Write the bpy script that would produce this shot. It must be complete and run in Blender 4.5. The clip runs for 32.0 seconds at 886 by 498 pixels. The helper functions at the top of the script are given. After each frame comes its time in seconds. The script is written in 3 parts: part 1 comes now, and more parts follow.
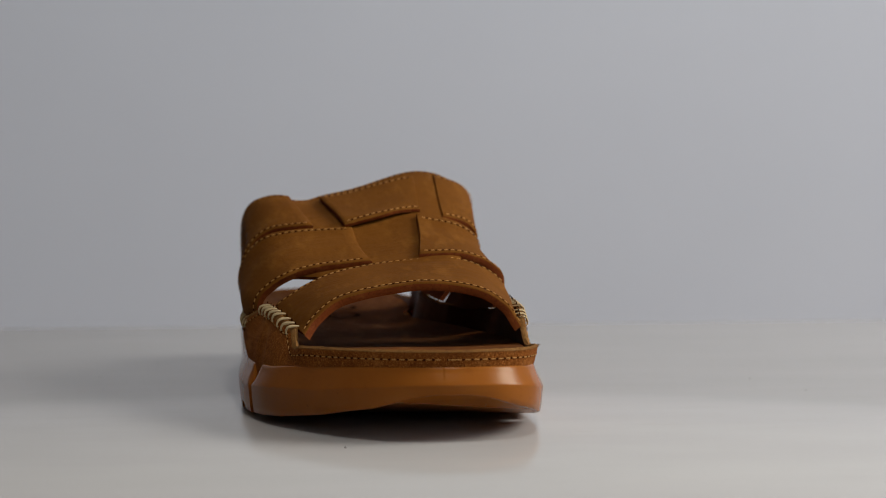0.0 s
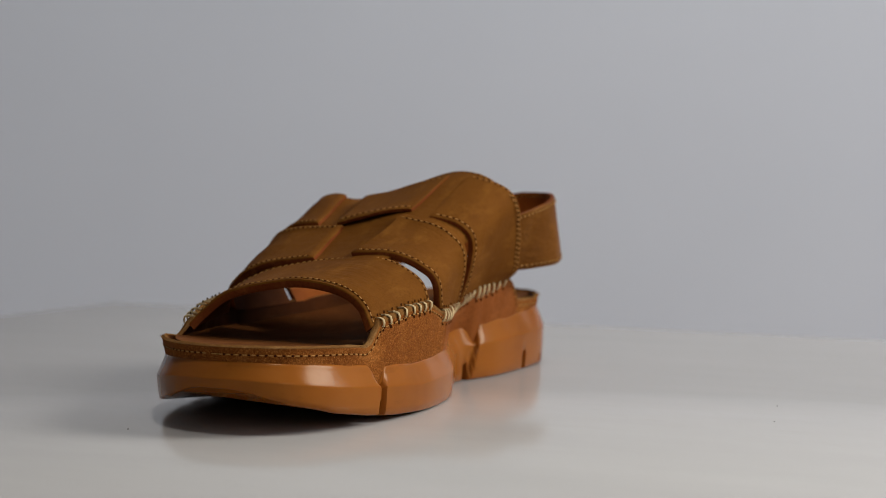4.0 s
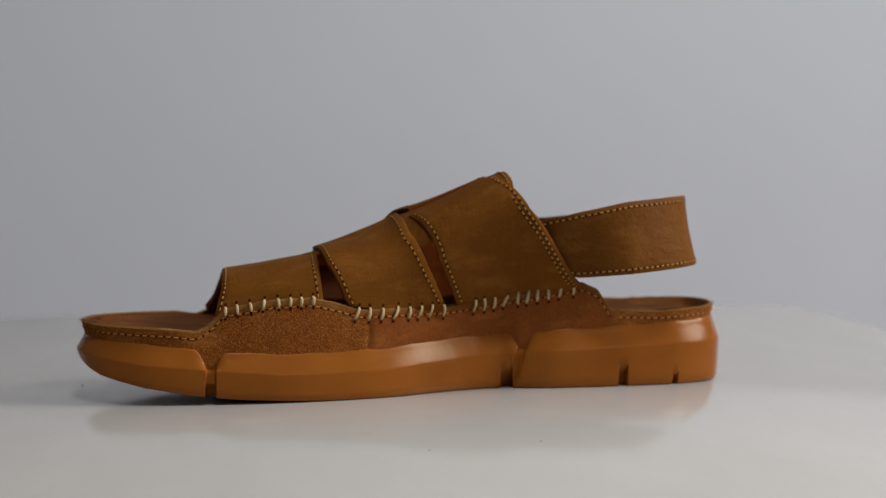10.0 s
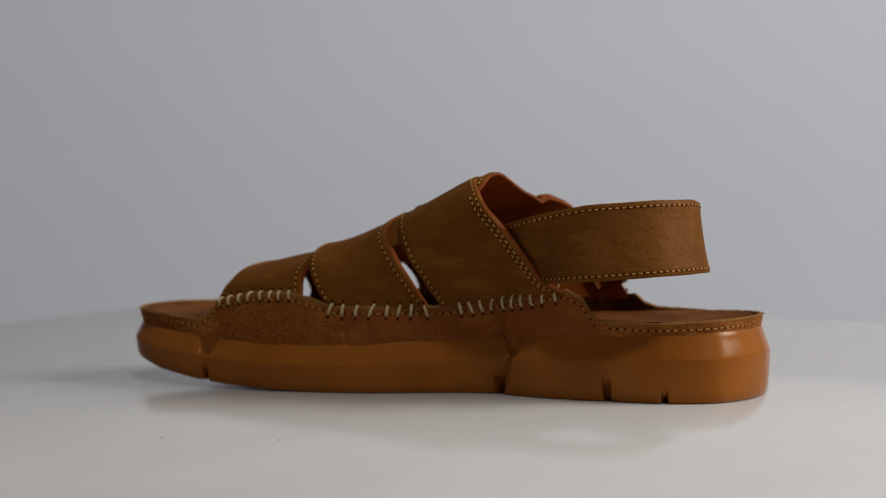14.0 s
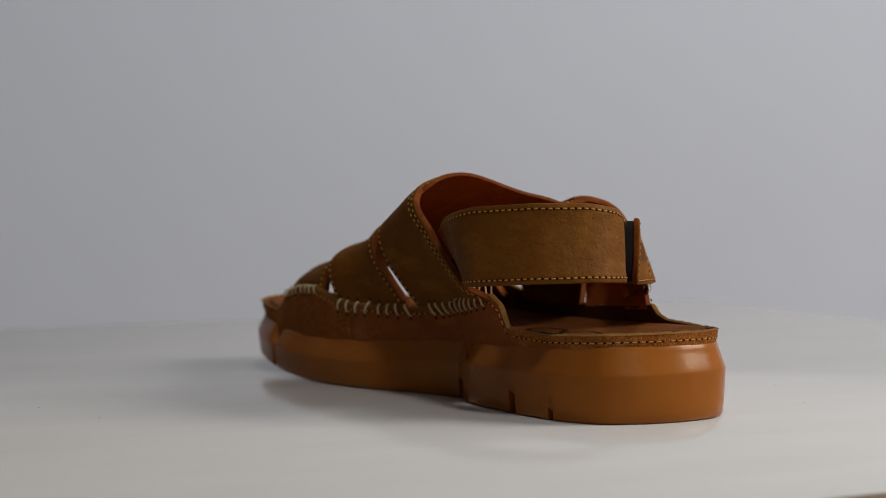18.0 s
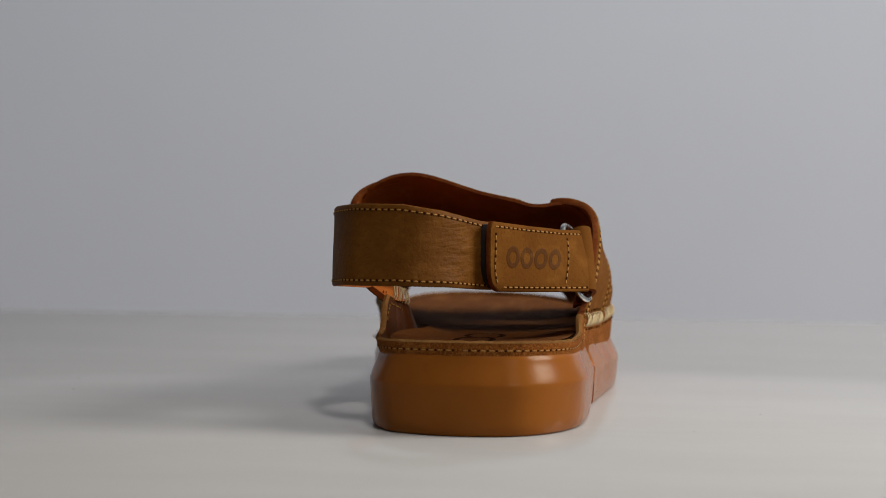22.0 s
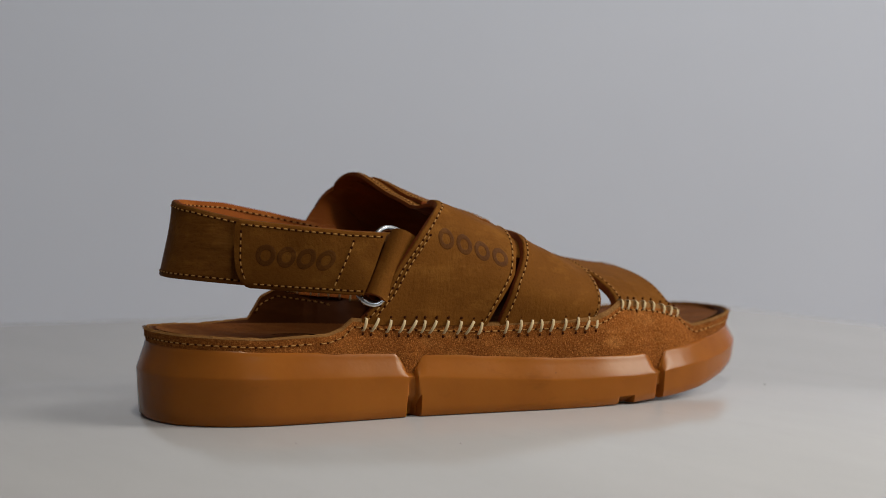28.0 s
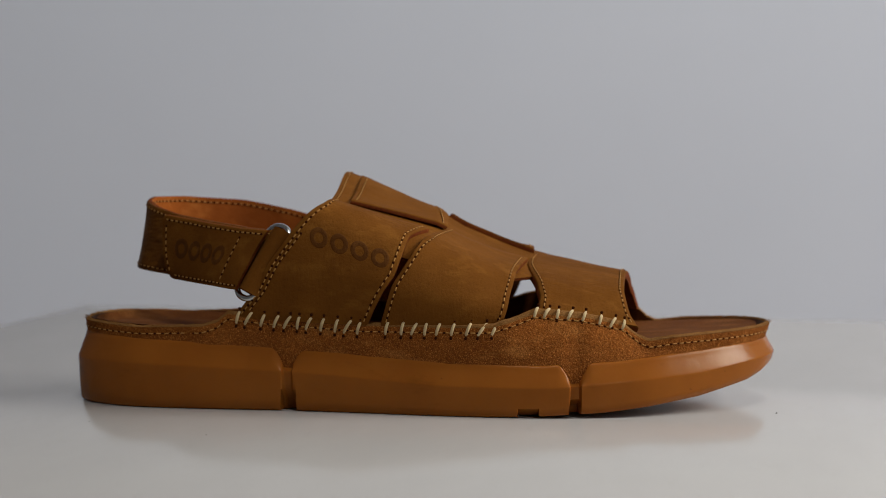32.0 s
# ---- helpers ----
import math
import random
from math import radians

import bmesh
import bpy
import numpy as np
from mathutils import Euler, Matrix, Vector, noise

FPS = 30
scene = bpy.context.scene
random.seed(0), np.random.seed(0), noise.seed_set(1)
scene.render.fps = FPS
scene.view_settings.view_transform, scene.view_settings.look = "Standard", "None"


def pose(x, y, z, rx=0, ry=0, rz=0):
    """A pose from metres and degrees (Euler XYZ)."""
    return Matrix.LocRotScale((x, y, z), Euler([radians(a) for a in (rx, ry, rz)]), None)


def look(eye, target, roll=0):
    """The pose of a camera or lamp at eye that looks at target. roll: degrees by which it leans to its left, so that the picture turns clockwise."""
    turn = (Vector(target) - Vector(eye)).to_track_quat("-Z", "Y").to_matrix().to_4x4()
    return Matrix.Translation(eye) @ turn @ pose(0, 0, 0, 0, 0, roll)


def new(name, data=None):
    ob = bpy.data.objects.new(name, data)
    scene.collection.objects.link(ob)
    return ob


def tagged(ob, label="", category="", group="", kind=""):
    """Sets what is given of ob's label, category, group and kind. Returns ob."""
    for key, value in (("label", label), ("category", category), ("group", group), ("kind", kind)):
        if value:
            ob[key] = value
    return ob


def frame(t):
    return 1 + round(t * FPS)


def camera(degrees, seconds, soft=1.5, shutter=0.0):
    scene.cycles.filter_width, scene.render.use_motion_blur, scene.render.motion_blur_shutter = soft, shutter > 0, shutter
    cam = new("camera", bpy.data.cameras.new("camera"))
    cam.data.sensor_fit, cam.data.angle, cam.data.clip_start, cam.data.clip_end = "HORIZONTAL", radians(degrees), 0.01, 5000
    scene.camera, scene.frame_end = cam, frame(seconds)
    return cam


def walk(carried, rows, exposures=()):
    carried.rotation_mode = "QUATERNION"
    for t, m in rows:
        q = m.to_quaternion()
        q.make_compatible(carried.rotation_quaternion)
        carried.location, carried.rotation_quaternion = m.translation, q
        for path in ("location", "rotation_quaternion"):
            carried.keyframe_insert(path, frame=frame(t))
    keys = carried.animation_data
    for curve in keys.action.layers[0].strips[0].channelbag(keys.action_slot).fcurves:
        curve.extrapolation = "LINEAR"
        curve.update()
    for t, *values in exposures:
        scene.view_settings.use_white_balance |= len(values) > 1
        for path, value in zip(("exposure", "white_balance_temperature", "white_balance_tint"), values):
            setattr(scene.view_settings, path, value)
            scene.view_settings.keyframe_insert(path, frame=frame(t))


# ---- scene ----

TOP = 0.80            # height of the board's top over the floor, at the axis it turns on
LEAN = 0.0075         # the board lies a little askew on its axis (radians)


def turn(t):
    """Angle of the turning board at t seconds, in radians: an even 8.9 degrees a second."""
    return radians(5.64 - 8.9005 * t)


# ---- camera ----
cam = camera(26.65, 32.0, soft=0.75)
view = pose(0, -0.845, TOP + 0.1066, 90 - 2.875, 0, -0.549)
cam.data.dof.use_dof, cam.data.dof.focus_distance, cam.data.dof.aperture_fstop = True, 0.752, 10.0
walk(cam, [(0, view), (32.0, view)], exposures=[(0, 0.0), (32.0, 0.0)])

# ---- world and light ----
world = bpy.data.worlds.new("sky")
scene.world = world
world.use_nodes = True
wn = world.node_tree.nodes
sky = wn.new("ShaderNodeTexSky")
sky.sky_type, sky.sun_disc = "NISHITA", False
sky.sun_elevation, sky.sun_rotation = radians(35), radians(120)
world.node_tree.links.new(sky.outputs["Color"], wn["Background"].inputs["Color"])
wn["Background"].inputs["Strength"].default_value = 0.10


def area(name, m, w, h, power, colour):
    data = bpy.data.lights.new(name, "AREA")
    data.shape, data.size, data.size_y, data.energy, data.color = "RECTANGLE", w, h, power, colour
    ob = new(name, data)
    ob.matrix_world = m
    return ob


# daylight through the high window on the +x side; added fill behind the camera
area("window_light", look((3.80, -0.30, 3.20), (0, 0.2, 0.80)), 1.8, 1.7, 178, (0.975, 0.978, 0.958))
# no known source: lifts the camera-facing sides and the back wall
area("fill_light_behind", look((1.25, -2.85, 2.0), (0, 0.4, 0.8)), 0.9, 1.2, 6.0, (0.90, 0.95, 1.0))
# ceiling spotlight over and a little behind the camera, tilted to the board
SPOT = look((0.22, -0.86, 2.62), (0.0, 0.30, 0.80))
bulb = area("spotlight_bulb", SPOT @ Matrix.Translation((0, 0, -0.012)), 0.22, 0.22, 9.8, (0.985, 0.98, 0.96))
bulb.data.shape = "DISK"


# ---- materials ----
def mat(name):
    m = bpy.data.materials.new(name)
    m.use_nodes = True
    n = m.node_tree.nodes
    return m, n, m.node_tree.links, n["Principled BSDF"]


def mix_rgb(n, l, fac, a, b):
    x = n.new("ShaderNodeMix")
    x.data_type = "RGBA"
    l.new(fac, x.inputs["Factor"])
    for sock, v in ((x.inputs["A"], a), (x.inputs["B"], b)):
        if isinstance(v, tuple):
            sock.default_value = (*v, 1)
        else:
            l.new(v, sock)
    return x.outputs["Result"]


def tex(n, l, scale, detail=4.0, rough=0.55, stretch=None):
    co = n.new("ShaderNodeTexCoord")
    src = co.outputs["Object"]
    if stretch:
        mp = n.new("ShaderNodeMapping")
        mp.inputs["Scale"].default_value = stretch
        l.new(src, mp.inputs["Vector"])
        src = mp.outputs["Vector"]
    t = n.new("ShaderNodeTexNoise")
    t.inputs["Scale"].default_value, t.inputs["Detail"].default_value, t.inputs["Roughness"].default_value = scale, detail, rough
    l.new(src, t.inputs["Vector"])
    return t.outputs["Fac"]


def ramp(n, l, fac, lo, hi):
    r = n.new("ShaderNodeMapRange")
    r.inputs["From Min"].default_value, r.inputs["From Max"].default_value = lo, hi
    l.new(fac, r.inputs["Value"])
    return r.outputs["Result"]


def bump(n, l, b, height, strength, dist):
    k = n.new("ShaderNodeBump")
    k.inputs["Strength"].default_value, k.inputs["Distance"].default_value = strength, dist
    l.new(height, k.inputs["Height"])
    l.new(k.outputs["Normal"], b.inputs["Normal"])


def leather(name, dark, mid, light, rough, fine, bumpy, sheen=0.0, grain_scale=900.0, spec=0.06, speck=0.0, crease=0.0, pore=0.55, along=(0.16, 1, 0.16)):
    """Hide: patches of wear at the centimetre, fine grain under a millimetre."""
    m, n, l, b = mat(name)
    patch = ramp(n, l, tex(n, l, 38, 5, 0.6), 0.32, 0.68)
    c = mix_rgb(n, l, patch, dark, mid)
    scuff = ramp(n, l, tex(n, l, 140, 4, 0.6, (1, 0.35, 1)), 0.52, 0.80)
    c = mix_rgb(n, l, scuff, c, light)
    g = tex(n, l, grain_scale, 3, 0.7)
    c = mix_rgb(n, l, ramp(n, l, g, 0.2, fine), tuple(pore * v for v in dark), c)
    if speck:
        s = n.new("ShaderNodeMath")
        s.operation = "MULTIPLY"
        l.new(ramp(n, l, tex(n, l, 2100, 3, 0.65), 0.52, 0.70), s.inputs[0])
        s.inputs[1].default_value = speck
        c = mix_rgb(n, l, s.outputs[0], c, tuple(1.25 * v for v in light))
    l.new(c, b.inputs["Base Color"])
    b.inputs["Roughness"].default_value = rough
    b.inputs["Specular IOR Level"].default_value = spec
    b.inputs["Sheen Weight"].default_value = sheen
    b.inputs["Sheen Roughness"].default_value = 0.4
    b.inputs["Sheen Tint"].default_value = (*light, 1)
    wide = n.new("ShaderNodeBump")
    wide.inputs["Strength"].default_value, wide.inputs["Distance"].default_value = 0.30, 0.0025
    l.new(tex(n, l, 75, 4, 0.6, (1, 0.6, 1)), wide.inputs["Height"])
    bump(n, l, b, g, bumpy, 0.0006)
    last = wide.outputs["Normal"]
    if crease:
        # fine wrinkles across the strap, here and there
        amount = n.new("ShaderNodeMath")
        amount.operation = "MULTIPLY"
        l.new(ramp(n, l, tex(n, l, 420, 3, 0.5, along), 0.35, 0.65), amount.inputs[0])
        l.new(ramp(n, l, tex(n, l, 30, 2, 0.5), 0.42, 0.62), amount.inputs[1])
        fold = n.new("ShaderNodeBump")
        fold.inputs["Strength"].default_value, fold.inputs["Distance"].default_value = crease, 0.0008
        l.new(amount.outputs[0], fold.inputs["Height"])
        l.new(last, fold.inputs["Normal"])
        last = fold.outputs["Normal"]
    l.new(last, b.inputs["Normal"].links[0].from_node.inputs["Normal"])
    return m


NUBUCK = leather("nubuck", (0.129, 0.0440, 0.0060), (0.167, 0.0592, 0.0085), (0.226, 0.087, 0.0142), 0.72, 0.46, 0.34, spec=0.03, speck=0.08, crease=0.16, pore=0.8)
STRAPHIDE = leather("strap_hide", (0.122, 0.0412, 0.0050), (0.156, 0.0550, 0.0068), (0.205, 0.077, 0.0116), 0.55, 0.44, 0.50, 0.0, 520.0, 0.07, crease=0.40, along=(0.14, 0.14, 0.8), pore=0.7)
SUEDE = leather("suede", (0.205, 0.056, 0.0090), (0.300, 0.089, 0.0140), (0.49, 0.192, 0.044), 0.92, 0.70, 1.0, 0.0, 1000.0, speck=0.75, pore=0.40)
SMOOTH = leather("smooth_side_hide", (0.190, 0.053, 0.011), (0.250, 0.073, 0.015), (0.315, 0.105, 0.025), 0.7, 0.5, 0.35, 0.0, 900.0)
# lining leather under the straps, with the shade inside the sandal in its colour
SHADED_LINING = leather("shaded_lining", (0.085, 0.023, 0.004), (0.12, 0.033, 0.0065), (0.16, 0.050, 0.011), 0.6, 0.35, 0.20)
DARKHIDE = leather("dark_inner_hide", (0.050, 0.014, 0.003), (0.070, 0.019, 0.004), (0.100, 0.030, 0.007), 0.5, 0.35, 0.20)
LINING = leather("lining", (0.250, 0.062, 0.010), (0.335, 0.089, 0.014), (0.42, 0.132, 0.025), 0.55, 0.35, 0.20)
RAWEDGE = leather("raw_edge", (0.125, 0.027, 0.005), (0.175, 0.041, 0.008), (0.235, 0.07, 0.015), 0.75, 0.5, 0.3)
FOOTBED = leather("footbed", (0.108, 0.034, 0.007), (0.150, 0.048, 0.0100), (0.215, 0.082, 0.020), 0.85, 0.5, 0.3)
HEMP = leather("rim_edge", (0.19, 0.082, 0.021), (0.26, 0.118, 0.034), (0.35, 0.18, 0.062), 0.9, 0.6, 0.6, 0.0, 1400.0)

RUBBER, n_, l_, b_ = mat("gum_rubber")
streak = ramp(n_, l_, tex(n_, l_, 24, 4, 0.55), 0.3, 0.7)
col = mix_rgb(n_, l_, streak, (0.230, 0.0670, 0.0085), (0.298, 0.0935, 0.0130))
fleck = ramp(n_, l_, tex(n_, l_, 420, 2, 0.5), 0.74, 0.80)
col = mix_rgb(n_, l_, fleck, col, (0.20, 0.06, 0.010))
grime = ramp(n_, l_, tex(n_, l_, 70, 5, 0.65, (1, 0.5, 1.6)), 0.60, 0.82)
col = mix_rgb(n_, l_, grime, col, (0.19, 0.054, 0.007))
l_.new(col, b_.inputs["Base Color"])
b_.inputs["Roughness"].default_value = 0.24
b_.inputs["Specular IOR Level"].default_value = 0.16
b_.inputs["Specular Tint"].default_value = (1.0, 0.84, 0.62, 1)
b_.inputs["Subsurface Weight"].default_value = 0.12
b_.inputs["Subsurface Radius"].default_value = (0.008, 0.003, 0.0006)
b_.inputs["Subsurface Scale"].default_value = 0.8
bump(n_, l_, b_, tex(n_, l_, 60, 4, 0.55), 0.14, 0.002)


def plain(name, colour, rough, metal=0.0, noise_amount=0.25, scale=300.0):
    m, n, l, b = mat(name)
    f = ramp(n, l, tex(n, l, scale, 3, 0.6), 0.25, 0.75)
    l.new(mix_rgb(n, l, f, tuple(v * (1 - noise_amount) for v in colour), colour), b.inputs["Base Color"])
    b.inputs["Roughness"].default_value, b.inputs["Metallic"].default_value = rough, metal
    return m


THREAD = plain("orange_thread", (0.50, 0.235, 0.045), 0.75, scale=2500)
WAXED = plain("waxed_cream_cord", (0.58, 0.42, 0.21), 0.8, scale=2500)
HOLE = plain("needle_hole", (0.045, 0.013, 0.004), 1.0)
HOLE.node_tree.nodes["Principled BSDF"].inputs["Specular IOR Level"].default_value = 0.0
STEEL = plain("brushed_steel", (0.62, 0.62, 0.61), 0.25, 1.0, 0.08)
VELCRO = plain("black_hook_tape", (0.016, 0.012, 0.010), 0.95, scale=1800)
PRINT = plain("dark_print", (0.030, 0.014, 0.008), 1.0)
PRINT.node_tree.nodes["Principled BSDF"].inputs["Specular IOR Level"].default_value = 0.0
DUST = plain("dust", (0.12, 0.10, 0.09), 0.9)
PRESS = leather("pressed_hide", (0.080, 0.026, 0.004), (0.104, 0.035, 0.005), (0.135, 0.049, 0.008), 0.6, 0.45, 0.3)

BOARD, n_, l_, b_ = mat("white_laminate")
f1 = ramp(n_, l_, tex(n_, l_, 5, 4, 0.6, (1, 3.5, 1)), 0.3, 0.75)
col = mix_rgb(n_, l_, f1, (0.484, 0.458, 0.430), (0.524, 0.496, 0.467))
smear = ramp(n_, l_, tex(n_, l_, 60, 6, 0.75, (0.5, 1.6, 1)), 0.56, 0.85)
col = mix_rgb(n_, l_, smear, col, (0.475, 0.45, 0.415))
l_.new(col, b_.inputs["Base Color"])
b_.inputs["Roughness"].default_value = 0.18
b_.inputs["Specular IOR Level"].default_value = 0.5
WOODEDGE = plain("board_edge_wood", (0.45, 0.27, 0.15), 0.6, scale=60)
TABLEWOOD = leather("table_wood", (0.05, 0.026, 0.014), (0.075, 0.038, 0.02), (0.10, 0.055, 0.03), 0.5, 0.5, 0.2, 0, 200)
WALL, n_, l_, b_ = mat("painted_wall")
col = mix_rgb(n_, l_, ramp(n_, l_, tex(n_, l_, 1.6, 4, 0.55), 0.3, 0.7), (0.685, 0.715, 0.790), (0.720, 0.750, 0.825))
l_.new(col, b_.inputs["Base Color"])
b_.inputs["Roughness"].default_value = 0.55
bump(n_, l_, b_, tex(n_, l_, 220, 3, 0.6), 0.05, 0.002)
# dark grey for walls out of view, chosen to cut bounced light
DIM = plain("bounce_cutting_grey", (0.15, 0.15, 0.155), 0.8, scale=4)
PAINT = plain("white_ceiling_paint", (0.42, 0.42, 0.41), 0.8, scale=4)
FLOORMAT = leather("floor_boards", (0.18, 0.11, 0.06), (0.26, 0.16, 0.09), (0.34, 0.22, 0.13), 0.5, 0.4, 0.1, 0, 60)
GREY = plain("grey_plastic", (0.20, 0.20, 0.21), 0.5)


# ---- mesh helpers ----
def part(name, data, materials, parent, label=""):
    """One mesh object under a thing or part. data: a bmesh, or (verts, faces[, material indices])."""
    me = bpy.data.meshes.new(name)
    if isinstance(data, bmesh.types.BMesh):
        data.to_mesh(me)
        data.free()
    else:
        me.from_pydata([tuple(v) for v in data[0]], [], data[1])
        if len(data) > 2:
            me.polygons.foreach_set("material_index", data[2])
        me.update()
    for m in materials if isinstance(materials, (list, tuple)) else [materials]:
        me.materials.append(m)
    for p in me.polygons:
        p.use_smooth = True
    me.set_sharp_from_angle(angle=radians(50))
    ob = new(name, me)
    if parent:
        ob.parent = parent
    return tagged(ob, label)


def box(bm, x0, x1, y0, y1, z0, z1, bevel=0.0, seg=2):
    r = bmesh.ops.create_cube(bm, size=1)
    bmesh.ops.transform(bm, verts=r["verts"], matrix=Matrix.LocRotScale(((x0 + x1) / 2, (y0 + y1) / 2, (z0 + z1) / 2), None, (x1 - x0, y1 - y0, z1 - z0)))
    if bevel:
        bmesh.ops.bevel(bm, geom=list({e for v in r["verts"] for e in v.link_edges}), offset=bevel, segments=seg, profile=0.6, affect="EDGES")
    return bm


def cm(points, t):
    """A point of the smooth curve through the points; t from 0 to len - 1."""
    P = np.asarray(points, float)
    i = int(min(max(math.floor(t), 0), len(P) - 2))
    f = t - i
    a, b, c, d = P[max(i - 1, 0)], P[i], P[i + 1], P[min(i + 2, len(P) - 1)]
    if i == 0:
        a = 2 * b - c
    if i == len(P) - 2:
        d = 2 * c - b
    return 0.5 * (2 * b + (c - a) * f + (2 * a - 5 * b + 4 * c - d) * f * f + (3 * b - a - 3 * c + d) * f ** 3)


def lin(table, y):
    """Value at y of a table of (y, value) pairs."""
    return float(np.interp(y, [p[0] for p in table], [p[1] for p in table]))


def sheet(outer, inner, skip_rim=False):
    """A leather piece from two grids of points (rows x columns): faces, cut rim, lining. Materials 0 face, 1 lining, 2 rim."""
    R, C = len(outer), len(outer[0])
    V = [p for row in outer for p in row] + [p for row in inner for p in row]
    o = R * C
    F, M = [], []
    for i in range(R - 1):
        for j in range(C - 1):
            a, b, c, d = i * C + j, i * C + j + 1, (i + 1) * C + j + 1, (i + 1) * C + j
            F.append((a, b, c, d)), M.append(0)
            F.append((o + d, o + c, o + b, o + a)), M.append(1)
    ring = [j for j in range(C)] + [i * C + C - 1 for i in range(1, R)] + [(R - 1) * C + j for j in range(C - 2, -1, -1)] + [i * C for i in range(R - 2, 0, -1)]
    for k in range(len(ring)):
        a, b = ring[k], ring[(k + 1) % len(ring)]
        F.append((b, a, o + a, o + b)), M.append(2)
    return V, F, M


def dash(V, F, a, b, up, w, h):
    """One stitch: a low rounded bar from a to b lying on a surface with normal up."""
    a, b, up = np.asarray(a, float), np.asarray(b, float), np.asarray(up, float)
    d = b - a
    s = np.cross(d, up)
    s /= np.linalg.norm(s) + 1e-12
    k = len(V)
    for p, g in ((a, 0.35), (a + d * 0.22, 1.0), (b - d * 0.22, 1.0), (b, 0.35)):
        V += [p - s * w * g, p - s * w * g * 0.6 + up * h * g, p + s * w * g * 0.6 + up * h * g, p + s * w * g]
    for i in range(3):
        for j in range(3):
            q = k + i * 4 + j
            F.append((q, q + 4, q + 5, q + 1))
    F.append((k, k + 1, k + 2, k + 3)), F.append((k + 15, k + 14, k + 13, k + 12))


def stitch_row(pts, ups, parent, gap=0.0029, length=0.0017, w=0.00027, h=0.00028):
    """A machine-sewn row along a line of points: thread dashes, with a needle hole between each two."""
    P, U = np.array(pts), np.array(ups)
    L = np.concatenate([[0], np.cumsum(np.linalg.norm(np.diff(P, axis=0), axis=1))])
    if L[-1] < gap:
        return

    def at(s):
        return np.array([np.interp(s, L, P[:, k]) for k in range(3)]), np.array([np.interp(s, L, U[:, k]) for k in range(3)])
    V, F, HV, HF = [], [], [], []
    s = 0.3 * gap
    while s + length < L[-1]:
        a, ua = at(s)
        b, ub = at(s + length)
        dash(V, F, a, b, ua, w, h)
        c, uc = at(s + length + 0.0001)
        e, ue = at(min(s + gap - 0.0001, L[-1]))
        dash(HV, HF, c, e, uc, w * 1.9, 0.00016)
        s += gap
    part("stitch_line", (V, F), THREAD, parent, "orange machine stitching")
    part("hole_line", (HV, HF), HOLE, parent, "dark needle holes")


def tube(path, r, seg=10, closed=False, flat=1.0):
    """Round bar along a path of points."""
    V, F, n = [], [], len(path)
    P = [np.asarray(p, float) for p in path]
    for a in range(n):
        d = P[(a + 1) % n] - P[a - 1] if closed else P[min(a + 1, n - 1)] - P[max(a - 1, 0)]
        d /= np.linalg.norm(d)
        ref = np.array((0.3, 0.5, 0.8))
        s = np.cross(d, ref)
        s /= np.linalg.norm(s)
        w = np.cross(s, d)
        for b in range(seg):
            g = 2 * math.pi * b / seg
            V.append(P[a] + r * (s * math.cos(g) + w * math.sin(g) * flat))
    for a in range(n if closed else n - 1):
        for b in range(seg):
            c, e = (b + 1) % seg, (a + 1) % n
            F.append((a * seg + b, a * seg + c, e * seg + c, e * seg + b))
    return V, F


# ---- room ----
def slab(name, x0, x1, y0, y1, z0, z1, m, label):
    ob = part(name, box(bmesh.new(), x0, x1, y0, y1, z0, z1), m, None)
    return tagged(ob, label, name.split("_")[0], kind="structure")


slab("floor", -2.6, 4.25, -3.1, 1.7, -0.10, 0.0, FLOORMAT, "brown wooden floor boards in a small room")
slab("ceiling", -2.6, 4.25, -3.1, 1.7, 4.15, 4.25, PAINT, "plain white painted ceiling of the room")
slab("wall_north", -1.25, 1.25, 1.55, 1.7, 0.0, 4.15, WALL, "smooth pale blue-grey painted wall behind the table")
# unseen ends, added dark so the sole mirrors no bright wall at grazing angles
slab("wall_north", -2.6, -1.25, 1.55, 1.7, 0.0, 4.15, DIM, "added dull mid-grey unseen end of the back wall, cutting reflections")
slab("wall_north", 1.25, 4.25, 1.55, 1.7, 0.0, 4.15, DIM, "added dull mid-grey unseen end of the back wall, cutting reflections")
# out of view, kept dark to hold back fill on the sandal
slab("wall_west", -2.6, -2.45, -2.95, 1.55, 0.0, 4.15, DIM, "dull mid-grey unseen side wall, dark to cut bounced light")
for a, b, c, d in ((-2.95, 1.55, 0.0, 2.05), (-2.95, 1.55, 4.0, 4.15), (-2.95, -2.35, 2.05, 4.0), (0.95, 1.55, 2.05, 4.0)):
    slab("wall_east", 4.05, 4.25, a, b, c, d, PAINT, "white wall round a high window opening")
# also unseen and dark against bounce; the opening serves the added fill light
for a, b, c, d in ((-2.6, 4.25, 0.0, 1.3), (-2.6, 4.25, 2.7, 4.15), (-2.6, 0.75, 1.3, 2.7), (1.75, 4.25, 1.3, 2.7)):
    slab("wall_south", a, b, -3.1, -2.95, c, d, DIM, "dull mid-grey unseen wall, dark to cut bounced light, with fill light opening")

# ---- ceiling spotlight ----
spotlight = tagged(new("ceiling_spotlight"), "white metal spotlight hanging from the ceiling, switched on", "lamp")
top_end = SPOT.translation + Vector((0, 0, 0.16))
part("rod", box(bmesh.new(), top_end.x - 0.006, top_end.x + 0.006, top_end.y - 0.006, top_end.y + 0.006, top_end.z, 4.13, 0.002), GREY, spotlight)
